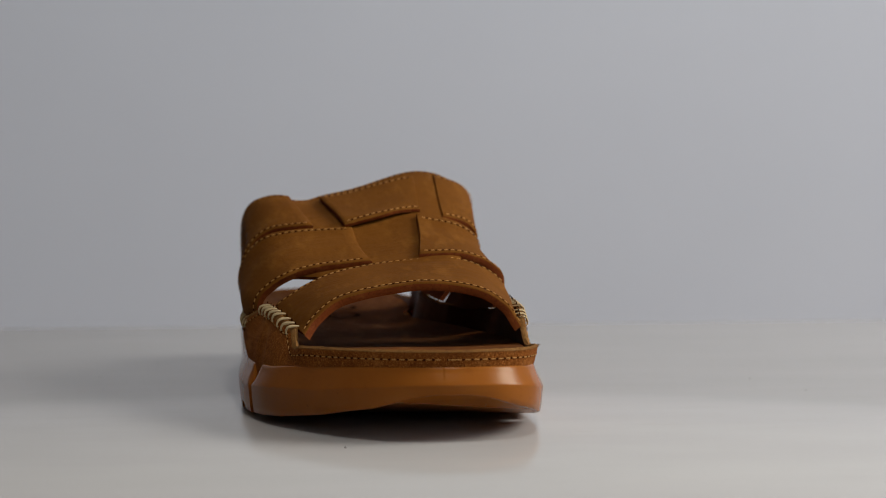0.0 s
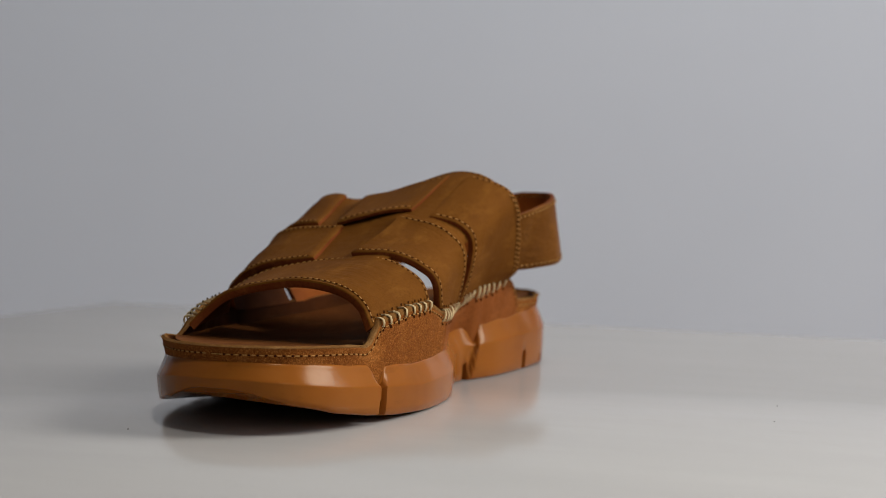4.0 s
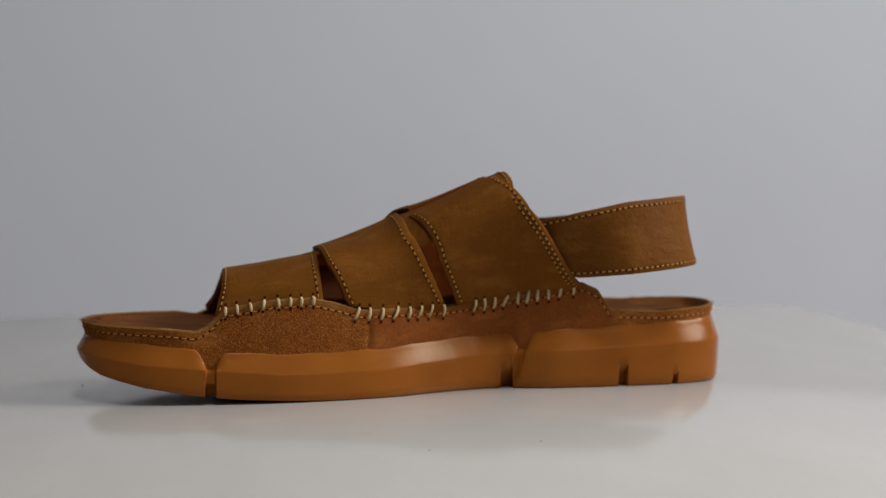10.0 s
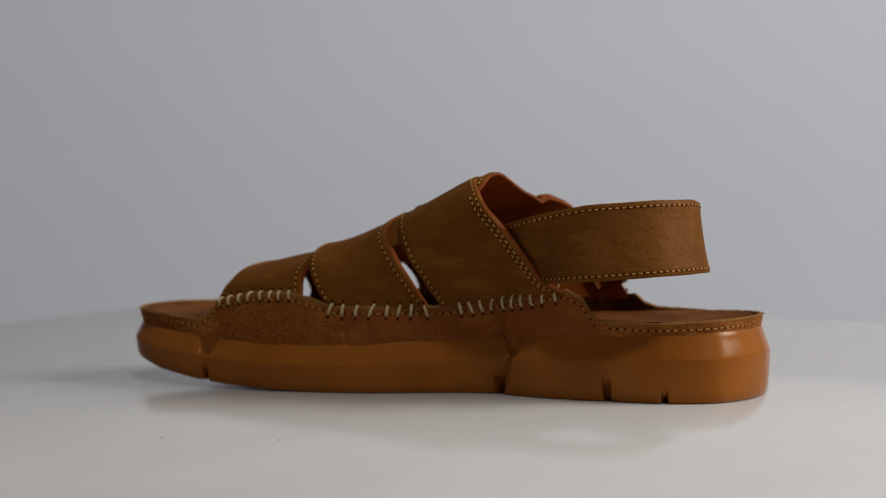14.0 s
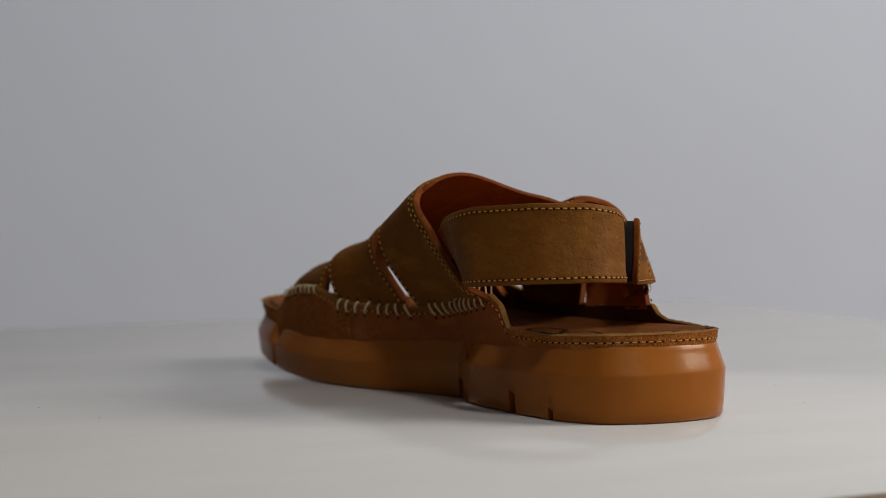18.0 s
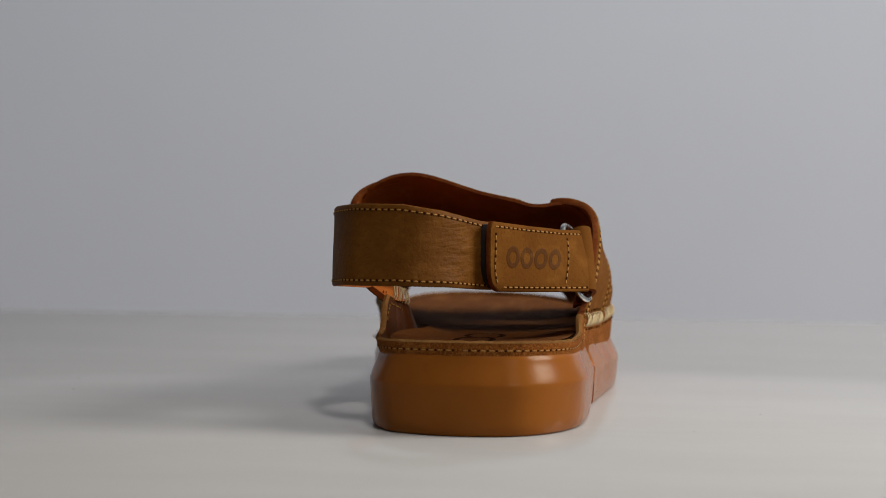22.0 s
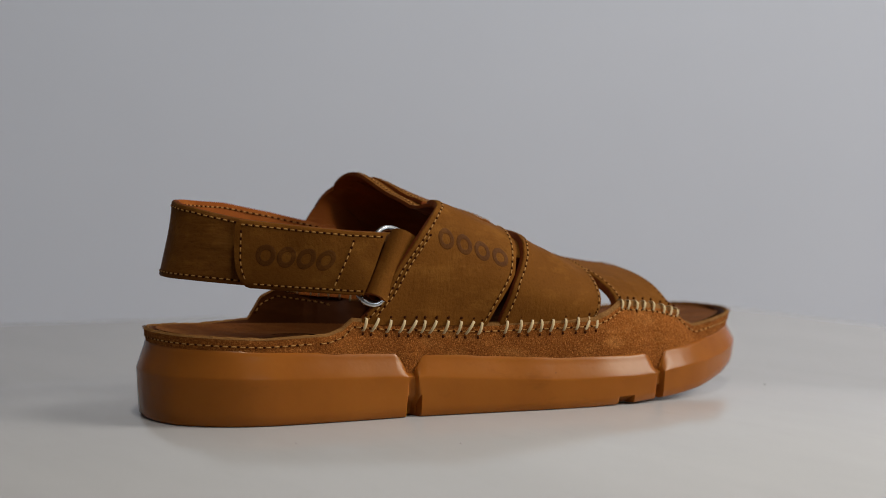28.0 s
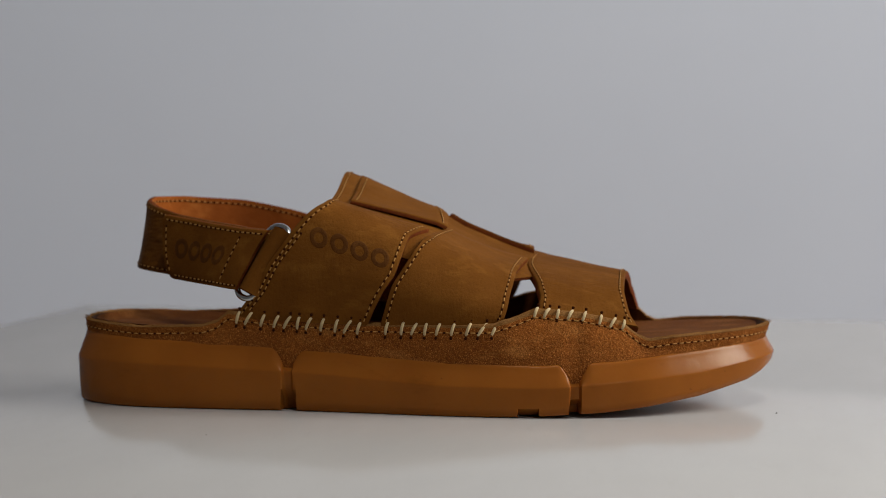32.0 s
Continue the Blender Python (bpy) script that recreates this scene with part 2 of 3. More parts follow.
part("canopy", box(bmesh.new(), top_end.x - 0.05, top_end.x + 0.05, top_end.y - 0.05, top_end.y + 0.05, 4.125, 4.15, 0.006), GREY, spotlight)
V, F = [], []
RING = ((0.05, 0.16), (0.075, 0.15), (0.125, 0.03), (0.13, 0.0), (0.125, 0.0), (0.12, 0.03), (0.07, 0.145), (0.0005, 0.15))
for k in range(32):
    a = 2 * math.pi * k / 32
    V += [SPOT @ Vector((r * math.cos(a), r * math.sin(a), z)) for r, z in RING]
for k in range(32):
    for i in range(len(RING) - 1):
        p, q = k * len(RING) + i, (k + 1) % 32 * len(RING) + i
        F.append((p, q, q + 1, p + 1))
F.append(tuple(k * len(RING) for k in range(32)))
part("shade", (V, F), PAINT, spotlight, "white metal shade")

# ---- table, turntable, board ----
table = tagged(new("table"), "dark brown wooden table under the turning board", "table")
part("tabletop", box(bmesh.new(), -0.75, 0.75, -0.50, 0.60, 0.71, 0.745, 0.004), TABLEWOOD, table)
for sx in (-0.69, 0.69):
    for sy in (-0.44, 0.54):
        part("leg", box(bmesh.new(), sx - 0.03, sx + 0.03, sy - 0.03, sy + 0.03, 0.0, 0.71, 0.004), TABLEWOOD, table)

turntable = tagged(new("turntable"), "round grey turntable carrying a white laminated board", "turntable")


def disc(r, z0, z1, seg=64):
    bm = bmesh.new()
    bmesh.ops.create_cone(bm, cap_ends=True, segments=seg, radius1=r, radius2=r, depth=z1 - z0, matrix=Matrix.Translation((0, 0, (z0 + z1) / 2)))
    return bm


part("base_disc", disc(0.14, 0.745 - TOP, -0.020), GREY, turntable, "low grey plastic disc")

board = tagged(new("board"), "white laminated board with a bare wooden edge, slowly turning", "board")
bx0, bx1, by0, by1 = -0.43, 0.41, -0.42, 0.305
part("core", box(bmesh.new(), bx0, bx1, by0, by1, -0.018, -0.0012), WOODEDGE, board, "bare wood edge of the board")
part("laminate", box(bmesh.new(), bx0, bx1, by0, by1, -0.0012, 0.0, 0.0008, 1), BOARD, board, "white laminate sheet")



def speck(x, y, r, h):
    """A crumb of dust lying on the laminate."""
    V = [(x + r * (0.7 + 0.3 * math.sin(3 * a)) * math.cos(a), y + r * math.sin(a) * 0.8, 0.0) for a in (math.pi * k / 4 for k in range(8))] + [(x, y, h)]
    part("dust_speck", (V, [(k, (k + 1) % 8, 8) for k in range(8)]), DUST, board, "tiny dark crumb of dust")


for x, y, r, h in ((-0.045, -0.156, 0.0007, 0.0006), (0.158, 0.025, 0.0006, 0.0004), (0.172, -0.0185, 0.0006, 0.0004), (-0.15, 0.06, 0.0004, 0.0003), (-0.125, 0.115, 0.0004, 0.0003)):
    speck(x, y, r, h)

# ---- sandal ----
sandal = tagged(new("sandal"), "brown nubuck leather sandal with woven straps and gum sole", "sandal")

# plan of the gum sole at its widest line, from the toe round the inner side to the heel and back along the outer side
PLAN = [(-0.005, -0.1555), (0.0125, -0.1520), (0.0255, -0.1430), (0.0324, -0.1290), (0.0360, -0.1100), (0.0370, -0.0880), (0.0360, -0.0660), (0.0322, -0.0440), (0.0245, -0.0180),
        (0.0125, 0.0040), (0.0050, 0.0190), (0.0008, 0.0330), (0.0035, 0.0450), (0.0060, 0.0600), (0.0055, 0.0800), (0.0037, 0.1000), (0.0002, 0.1195), (-0.0082, 0.1350), (-0.0203, 0.1423),
        (-0.0353, 0.1455), (-0.0500, 0.1450), (-0.0645, 0.1402), (-0.0762, 0.1268), (-0.0822, 0.1080), (-0.0825, 0.0780), (-0.0808, 0.0450), (-0.0822, 0.0120), (-0.0840, -0.0220),
        (-0.0835, -0.0500), (-0.0800, -0.0730), (-0.0720, -0.0990), (-0.0587, -0.1200), (-0.0418, -0.1395), (-0.0240, -0.1515)]


PLANS = {}


def outline(count):
    """Even samples of the plan with their inward normals and whether each is on the inner (+1) or outer (-1) side."""
    if count in PLANS:
        return PLANS[count]
    n = len(PLAN)
    P = [PLAN[(i - 2) % n] for i in range(n + 5)]
    dense = np.array([cm(P, 2 + n * k / 4000) for k in range(4001)])
    L = np.concatenate([[0], np.cumsum(np.linalg.norm(np.diff(dense, axis=0), axis=1))])
    s = np.linspace(0, L[-1], count, endpoint=False)
    Q = np.stack([np.interp(s, L, dense[:, 0]), np.interp(s, L, dense[:, 1])], 1)
    T = np.roll(Q, -1, 0) - np.roll(Q, 1, 0)
    T /= np.linalg.norm(T, axis=1)[:, None]
    N = np.stack([-T[:, 1], T[:, 0]], 1)
    mid = np.interp(Q[:, 1], [-0.153, -0.08, 0.0, 0.146], [-0.008, -0.02, -0.03, -0.038])
    PLANS[count] = Q, N, np.where(Q[:, 0] > mid, 1, -1)
    return PLANS[count]


BOTTOM = [(-0.155, 0.0185), (-0.150, 0.0150), (-0.145, 0.0125), (-0.125, 0.0074), (-0.105, 0.0042), (-0.085, 0.0020), (-0.06, 0.0006), (-0.04, 0.0), (0.15, 0.0)]
CHINE = [(-0.155, 0.0225), (-0.125, 0.0175), (-0.10, 0.0155), (-0.065, 0.0124), (-0.02, 0.0126), (0.04, 0.0165), (0.10, 0.0185), (0.15, 0.0195)]
RUBTOP = [(-0.155, 0.0290), (-0.135, 0.0275), (-0.115, 0.0255), (-0.095, 0.0230), (-0.06, 0.0212), (-0.02, 0.0222), (0.02, 0.0248), (0.05, 0.0265), (0.10, 0.0285), (0.15, 0.0308)]
# grooves between the blocks: where along y, and how far they slant with height
NOTCH = {1: ((-0.0965, 0.0), (0.0440, 0.36)), -1: ((-0.0748, 0.0), (0.0455, 0.06))}
SLOTS = {1: ((-0.0990, -0.0945, 0.0045), (0.0345, 0.0392, 0.0062), (0.0890, 0.0930, 0.0070), (0.1150, 0.1180, 0.0040)),
         -1: ((-0.0772, -0.0726, 0.0055), (-0.0600, -0.0515, 0.0028), (0.0415, 0.0478, 0.0068))}


def rubber_top(y, side):
    z = lin(RUBTOP, y)
    for c, _ in NOTCH[side]:
        d = abs(y - c)
        if d < 0.0070:
            z -= 0.0078 * min(1.0, (0.0070 - d) / 0.0052) ** 1.6
    return z


def sole():
    """Gum outsole: chamfered wall, three blocks a side parted by grooves, tread slots cut in the lower edge."""
    n = 1700
    Q, N, S = outline(n)
    # share of the height below and above the ridge, with how far each row draws in: a near-upright lower wall, a sloping upper one
    low = ((0.0, 0.0034), (0.02, 0.0018), (0.07, 0.0011), (0.3, 0.0007), (0.55, 0.0004), (0.8, 0.0002), (0.95, 0.00003), (1.0, 0.00002))
    high = ((0.05, 0.00016), (0.2, 0.0007), (0.4, 0.0015), (0.6, 0.0023), (0.8, 0.0031), (0.93, 0.0034), (1.0, 0.0040))
    rows = len(low) + len(high)
    V, F = [], []
    for i in range(n):
        (x, y), nn, sd = Q[i], N[i], S[i]
        zb, zt, full = lin(BOTTOM, y), rubber_top(y, sd), lin(RUBTOP, y)
        zc = min(lin(CHINE, y), zt - 0.0012)
        wav = 1.0 + (0.06 * math.sin(y * 260) if sd > 0 else 0.03 * math.sin(y * 190))
        for k in range(rows):
            if k < len(low):
                z, ins = zb + (zc - zb) * low[k][0], low[k][1]
            else:
                g, ins = high[k - len(low)]
                z = zc + (zt - zc) * g
                ins *= wav * (0.55 + 0.45 * (zt - zc) / (full - lin(CHINE, y)))
            if abs(x + 0.02) > 0.006:
                for c, k2 in NOTCH[sd]:
                    d = abs(y - c - k2 * (z - lin(RUBTOP, c) + 0.0078))
                    ins += 0.0021 * max(0.0, min(1.0, (0.0022 - d) / 0.0005))
            for a, b, h in SLOTS[sd]:
                if a < y < b and z < zb + h:
                    ins += 0.0050
            V.append((x + nn[0] * ins, y + nn[1] * ins, z))
    for i in range(n):
        j = (i + 1) % n
        for k in range(rows - 1):
            F.append((i * rows + k, j * rows + k, j * rows + k + 1, i * rows + k + 1))
    F.append(tuple(i * rows for i in reversed(range(n))))
    F.append(tuple(i * rows + rows - 1 for i in range(n)))
    return V, F


part("outsole", sole(), RUBBER, sandal, "translucent amber gum rubber sole in blocks")

# suede wall and welt: how high it stands along each side
RISE = {-1: [(-0.155, 0.0350), (-0.135, 0.0340), (-0.115, 0.0330), (-0.1065, 0.0315), (-0.1025, 0.0335), (-0.0965, 0.0385), (-0.078, 0.0425), (-0.058, 0.0440), (-0.049, 0.0405), (-0.040, 0.0378),
             (0.015, 0.0372), (0.057, 0.0395), (0.0710, 0.0410), (0.0755, 0.0372), (0.0820, 0.0350), (0.11, 0.0340), (0.16, 0.0362)],
        1: [(-0.155, 0.0350), (-0.135, 0.0340), (-0.115, 0.0330), (-0.1030, 0.0315), (-0.0985, 0.0335), (-0.0905, 0.0410), (-0.070, 0.0445), (-0.052, 0.0452), (-0.041, 0.0425), (-0.031, 0.0393),
            (0.010, 0.0390), (0.027, 0.0408), (0.055, 0.0450), (0.0720, 0.0480), (0.0795, 0.0445), (0.0855, 0.0352), (0.11, 0.0340), (0.16, 0.0362)]}
LEANIN = {-1: [(-0.115, 0.0022), (-0.104, 0.0080), (-0.097, 0.0112), (-0.060, 0.0095), (-0.047, 0.0045), (-0.035, 0.0022), (0.05, 0.0022), (0.073, 0.0045), (0.085, 0.0035), (0.15, 0.0030)],
          1: [(-0.115, 0.0020), (-0.104, 0.0040), (-0.092, 0.0055), (-0.070, 0.0032), (-0.050, 0.0014), (0.0, 0.0010), (0.018, -0.0012), (0.033, -0.0035), (0.045, -0.0010), (0.060, 0.0015), (0.10, 0.0018), (0.15, 0.0030)]}


def is_tall(y):
    """How far the welt stands up as a side wall: 0 at toe and heel rim, 1 along the sides."""
    return max(0.0, min((y + 0.102) / 0.010, 1.0, (0.088 - y) / 0.008))


def welt_point(x, y, nn, sd, f, outer=True):
    """A point up the welt: f 0 at the rubber, 1 at its top edge."""
    zt = lin(RISE[sd], y)
    z0 = rubber_top(y, sd) - 0.003
    ins = 0.0041 + (lin(LEANIN[sd], y) - 0.0041) * f ** 1.3 - 0.0010 * math.sin(math.pi * f) * is_tall(y)
    if not outer:
        ins += 0.0024
    return np.array((x + nn[0] * ins, y + nn[1] * ins, z0 + (zt - z0) * f))


def welt():
    n = 620
    Q, N, S = outline(n)
    V, F, M = [], [], []
    fs = [0, 0.2, 0.4, 0.6, 0.8, 0.93, 1.0]
    rows = len(fs) + 3
    for i in range(n):
        (x, y), nn, sd = Q[i], N[i], S[i]
        for f in fs:
            p = welt_point(x, y, nn, sd, f)
            if f == 1.0:
                p[2] -= 0.0004
            wob = 0.00025 * noise.noise(Vector((x * 160, y * 160, f * 3))) + (0.0007 if sd > 0 and abs(y + 0.027) < 0.0008 else 0)
            V.append((p[0] + nn[0] * wob, p[1] + nn[1] * wob, p[2]))
        p = welt_point(x, y, nn, sd, 1.0)
        q = welt_point(x, y, nn, sd, 1.0, False)
        m = (p + q) / 2
        V.append((m[0], m[1], m[2] + 0.0004 + 0.0003 * noise.noise(Vector((x * 300, y * 300, 0)))))
        V.append((q[0], q[1], q[2] - 0.0003))
        r = welt_point(x, y, nn, sd, 0.3, False)
        V.append((r[0], r[1], r[2]))
    for i in range(n):
        j = (i + 1) % n
        for k in range(rows - 1):
            F.append((i * rows + k, j * rows + k, j * rows + k + 1, i * rows + k + 1))
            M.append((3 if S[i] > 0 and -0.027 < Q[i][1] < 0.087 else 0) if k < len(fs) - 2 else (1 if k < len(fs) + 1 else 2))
    return V, F, M


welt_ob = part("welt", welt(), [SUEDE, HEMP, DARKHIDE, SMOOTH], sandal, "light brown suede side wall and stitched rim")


def welt_row(sd, y0, y1, down):
    """Points and normals of a line on the welt's outer face, a little below its top edge, on one side."""
    Q, N, S = outline(620)
    pick = [i for i in range(620) if S[i] == sd and y0 <= Q[i][1] <= y1]
    pick.sort(key=lambda i: Q[i][1])
    pts, ups = [], []
    for i in pick:
        zt, z0 = lin(RISE[sd], Q[i][1]), rubber_top(Q[i][1], sd) - 0.003
        f = 1 - down / (zt - z0)
        p = welt_point(Q[i][0], Q[i][1], N[i], sd, f)
        u = np.array((-N[i][0], -N[i][1], 0.0))
        pts.append(p + u * 0.0002), ups.append(u)
    return pts, ups


for sd in (1, -1):
    for y0, y1, down in ((-0.160, 0.0866, 0.0033), (0.0875, 0.150, 0.0032)):
        stitch_row(*welt_row(sd, y0, y1, down), welt_ob, gap=0.0034, length=0.0021, w=0.00021, h=0.00022)

# seam along the top of the inner face of the side wall, behind the heel strap
Q, N, S = outline(620)
pick = sorted((i for i in range(620) if S[i] > 0 and 0.045 < Q[i][1] < 0.084), key=lambda i: Q[i][1])
seam = [welt_point(Q[i][0], Q[i][1], N[i], 1, 0.86, False) + np.array((*N[i], 0.0)) * 0.0002 for i in pick]
stitch_row(seam, [np.array((*N[i], 0.0)) for i in pick], welt_ob, gap=0.0030, length=0.0017, w=0.00024, h=0.0002)

# loose fibres that stand out of the cut rim at toe and heel
def fibres():
    rng = random.Random(4)
    Q, N, S = outline(620)
    V, F = [], []
    for i in range(620):
        if is_tall(Q[i][1]) > 0.3:
            continue
        for _ in range(3):
            a = welt_point(Q[i][0], Q[i][1], N[i], S[i], 1.0, rng.random() < 0.5) + np.array((rng.uniform(-6, 6), rng.uniform(-6, 6), -2)) * 1e-4
            d = np.array((-N[i][0] * rng.uniform(-0.6, 1.0) + rng.uniform(-0.9, 0.9), -N[i][1] * rng.uniform(-0.6, 1.0) + rng.uniform(-0.9, 0.9), rng.uniform(0.1, 0.8)))
            d *= rng.uniform(0.0005, 0.0013) / np.linalg.norm(d)
            w = np.array((rng.uniform(-1, 1), rng.uniform(-1, 1), rng.uniform(-1, 1))) * 0.00008
            k = len(V)
            V += [a - w, a + w, a + d * 0.6 + np.array((0, 0, 0.0001)) + w * 0.7, a + d]
            F += [(k, k + 1, k + 2), (k, k + 2, k + 3)]
    return V, F


tagged(part("fibres", fibres(), HEMP, welt_ob, "frayed fibres along the cut rim"), kind="stuff")


# footbed
def footbed():
    n, rings = 240, 7
    Q, N, S = outline(n)
    V, F = [], []
    for i in range(n):
        (x, y), nn, sd = Q[i], N[i], S[i]
        rim = lin(RISE[sd], y) if is_tall(y) == 0 else None
        edge = lin([(-0.155, 0.0345), (-0.12, 0.0325), (-0.095, 0.0310), (-0.03, 0.0300), (0.04, 0.0320), (0.09, 0.0338), (0.15, 0.0355)], y)
        cx, cy = -0.022 - 0.10 * (y + 0.02) * (1 if y > -0.02 else 0.1), y * 0.93 - 0.002
        for k in range(rings):
            g = k / (rings - 1)
            ins = 0.0078
            px, py = x + nn[0] * ins, y + nn[1] * ins
            px, py = px + (cx - px) * g, py + (cy - py) * g
            V.append((px, py, edge - lin([(-0.10, 0.0010), (-0.07, 0.0030)], y) * math.sin(min(g * 1.6, 1.0) * math.pi / 2)))
    for i in range(n):
        j = (i + 1) % n
        for k in range(rings - 1):
            F.append((i * rings + k, j * rings + k, j * rings + k + 1, i * rings + k + 1))
    return V, F


part("footbed", footbed(), FOOTBED, sandal, "smooth brown leather footbed")

# dark printed mark on the heel of the footbed, as plain rings
def flat_ring(V, F, cx, cy, z, rx, ry, w, a0=0, a1=360, seg=40):
    k = len(V)
    for i in range(seg + 1):
        a = radians(a0 + (a1 - a0) * i / seg)
        for q, dz in ((1, 0), (1 - w / rx, 0)):
            V.append((cx + rx * q * math.cos(a), cy + ry * q * math.sin(a), z + dz))
    for i in range(seg):
        F.append((k + 2 * i, k + 2 * i + 2, k + 2 * i + 3, k + 2 * i + 1))


V, F = [], []
for cy, cz in ((0.0507, 0.0299), (0.0800, 0.0309)):
    flat_ring(V, F, -0.0348, cy, cz, 0.0088, 0.0110, 0.0024)
part("printed_mark", (V, F), PRINT, sandal, "dark printed rings on the footbed heel")

# upper: a shell over the foot, from stations along y; points run from the outer base over the top to the inner base
STATIONS = [(-0.105, [(-0.0560, 0.034), (-0.0500, 0.0400), (-0.038, 0.0467), (-0.014, 0.0510), (0.009, 0.0496), (0.0217, 0.0438), (0.0285, 0.0355)]),
            (-0.089, [(-0.0600, 0.0365), (-0.0540, 0.0430), (-0.040, 0.0500), (-0.014, 0.0546), (0.010, 0.0531), (0.0228, 0.0470), (0.0290, 0.0385)]),
            (-0.050, [(-0.0720, 0.038), (-0.0675, 0.0465), (-0.050, 0.0553), (-0.020, 0.0602), (0.008, 0.0615), (0.0252, 0.0535), (0.0295, 0.0425)]),
            (-0.030, [(-0.0785, 0.0360), (-0.0785, 0.0480), (-0.064, 0.0610), (-0.024, 0.0665), (0.006, 0.0680), (0.0235, 0.0585), (0.0248, 0.040)]),
            (-0.010, [(-0.0785, 0.0360), (-0.0800, 0.0530), (-0.066, 0.0700), (-0.028, 0.0755), (0.002, 0.0775), (0.0205, 0.0665), (0.0158, 0.038)]),
            (0.036, [(-0.0775, 0.0370), (-0.0805, 0.0635), (-0.0740, 0.0856), (-0.0362, 0.0886), (0.000, 0.0972), (0.0236, 0.0828), (0.0025, 0.042)]),
            (0.080, [(-0.0755, 0.0390), (-0.0805, 0.0655), (-0.0760, 0.0895), (-0.0362, 0.0965), (0.000, 0.1062), (0.0250, 0.0858), (0.0020, 0.048)])]
SY = [s[0] for s in STATIONS]


def shell(u, y):
    """A point of the shell: u 0 at the outer base, 1 at the inner base."""
    k = float(np.interp(y, SY, range(len(SY))))
    p = cm([cm(s[1], u * 6) for s in STATIONS], k)
    dip = 0.0024 * math.exp(-((u - 0.425) / 0.032) ** 2) * min(max(y / 0.028, 0.0), 1.0)
    return np.array((p[0], y, p[1] - dip))


def shell_up(u, y):
    e = 0.004
    a = shell(min(u + e, 1), y) - shell(max(u - e, 0), y)
    b = shell(u, y + 0.001) - shell(u, y - 0.001)
    n = np.cross(b, a)
    n /= np.linalg.norm(n)
    return n


SIGN = 1.0 if shell_up(0.5, -0.02)[2] > 0 else -1.0


def over(u, y, d):
    return shell(u, y) + shell_up(u, y) * d * SIGN


def grid01(n, e=0.02):
    return [0.0, e] + [e + (1 - 2 * e) * k / n for k in range(1, n)] + [1 - e, 1.0]


def bulge(u, corner):
    """How far the lower rear corner of a strap is pushed out by the heel strap under it."""
    return corner * max(0.0, min((u - 0.88) / 0.08, (1.015 - u) / 0.05, 1.0))


def curl(f, edge):
    """How far a strap's free end stands up: at f = 1 where edge is positive, at f = 0 where it is negative."""
    return abs(edge) * max(0.0, ((f if edge > 0 else 1 - f) - 0.86) / 0.14) ** 1.5


def band(name, u0, u1, front, rear, d, th, label, nu=26, ny=12, mats=None, tilt=None, rows=("front", "rear"), inset=0.0021, skew=(0.0, 0.0), lift=0.0, corner=0.0, rear_lift=0.0, edge=0.0, flat=0.0):
    """A strap piece lying d above the shell, th thick. front and rear: y along u, as tables of (u, y). tilt adds to d along u."""
    U = [u0 + (u1 - u0) * g for g in grid01(nu, 0.006)]
    W = grid01(ny, 0.014)
    outer, inner = [], []
    for i, u in enumerate(U):
        ro, ri = [], []
        for j, w in enumerate(W):
            y = lin(front, u) + (lin(rear, u) - lin(front, u)) * w
            u = U[i] + w * (skew[0] + (skew[1] - skew[0]) * (U[i] - u0) / (u1 - u0))
            add = (lin(tilt, u) if tilt else 0.0) + lift * math.sin(math.pi * min(max((U[i] - u0) / (u1 - u0), 0.0), 1.0)) ** 0.7 * ((1 - w) ** 3 + rear_lift / max(lift, 1e-6) * max(w, 0.0) ** 3) + bulge(u, corner) * max(0.0, 2 * w - 1) + curl((U[i] - u0) / (u1 - u0), edge) + flat * (1 - w)
            cut = 0.80 if i in (0, len(U) - 1) or j in (0, len(W) - 1) else (0.98 if i in (1, len(U) - 2) or j in (1, len(W) - 2) else 1.0)
            wob = 0.0004 * noise.noise(Vector((u * 9, y * 60, d * 900)))
            ro.append(over(u, y, d + add + wob + th * cut)), ri.append(over(u, y, d + add + wob))
        outer.append(ro), inner.append(ri)
    ob = part(name, sheet(outer, inner), mats or [NUBUCK, SHADED_LINING, RAWEDGE], sandal, label)
    for which in rows:
        pts, ups = [], []
        for k in range(61):
            u = u0 + (u1 - u0) * (0.02 + 0.96 * k / 60)
            a, b = lin(front, u), lin(rear, u)
            y = a + inset if which == "front" else b - inset
            w = (y - a) / (b - a)
            u += w * (skew[0] + (skew[1] - skew[0]) * (u - u0) / (u1 - u0))
            add = (lin(tilt, u) if tilt else 0.0) + lift * math.sin(math.pi * (0.02 + 0.96 * k / 60)) ** 0.7 * ((1 - w) ** 3 + rear_lift / max(lift, 1e-6) * max(w, 0.0) ** 3) + bulge(u, corner) * max(0.0, 2 * w - 1) + curl(0.02 + 0.96 * k / 60, edge) + flat * (1 - w)
            wob = 0.0004 * noise.noise(Vector((u * 9, y * 60, d * 900)))
            pts.append(over(u, y, d + add + wob + th + 0.00005)), ups.append(shell_up(u, y) * SIGN)
        stitch_row(pts, ups, ob)
    return ob


TH = 0.0017
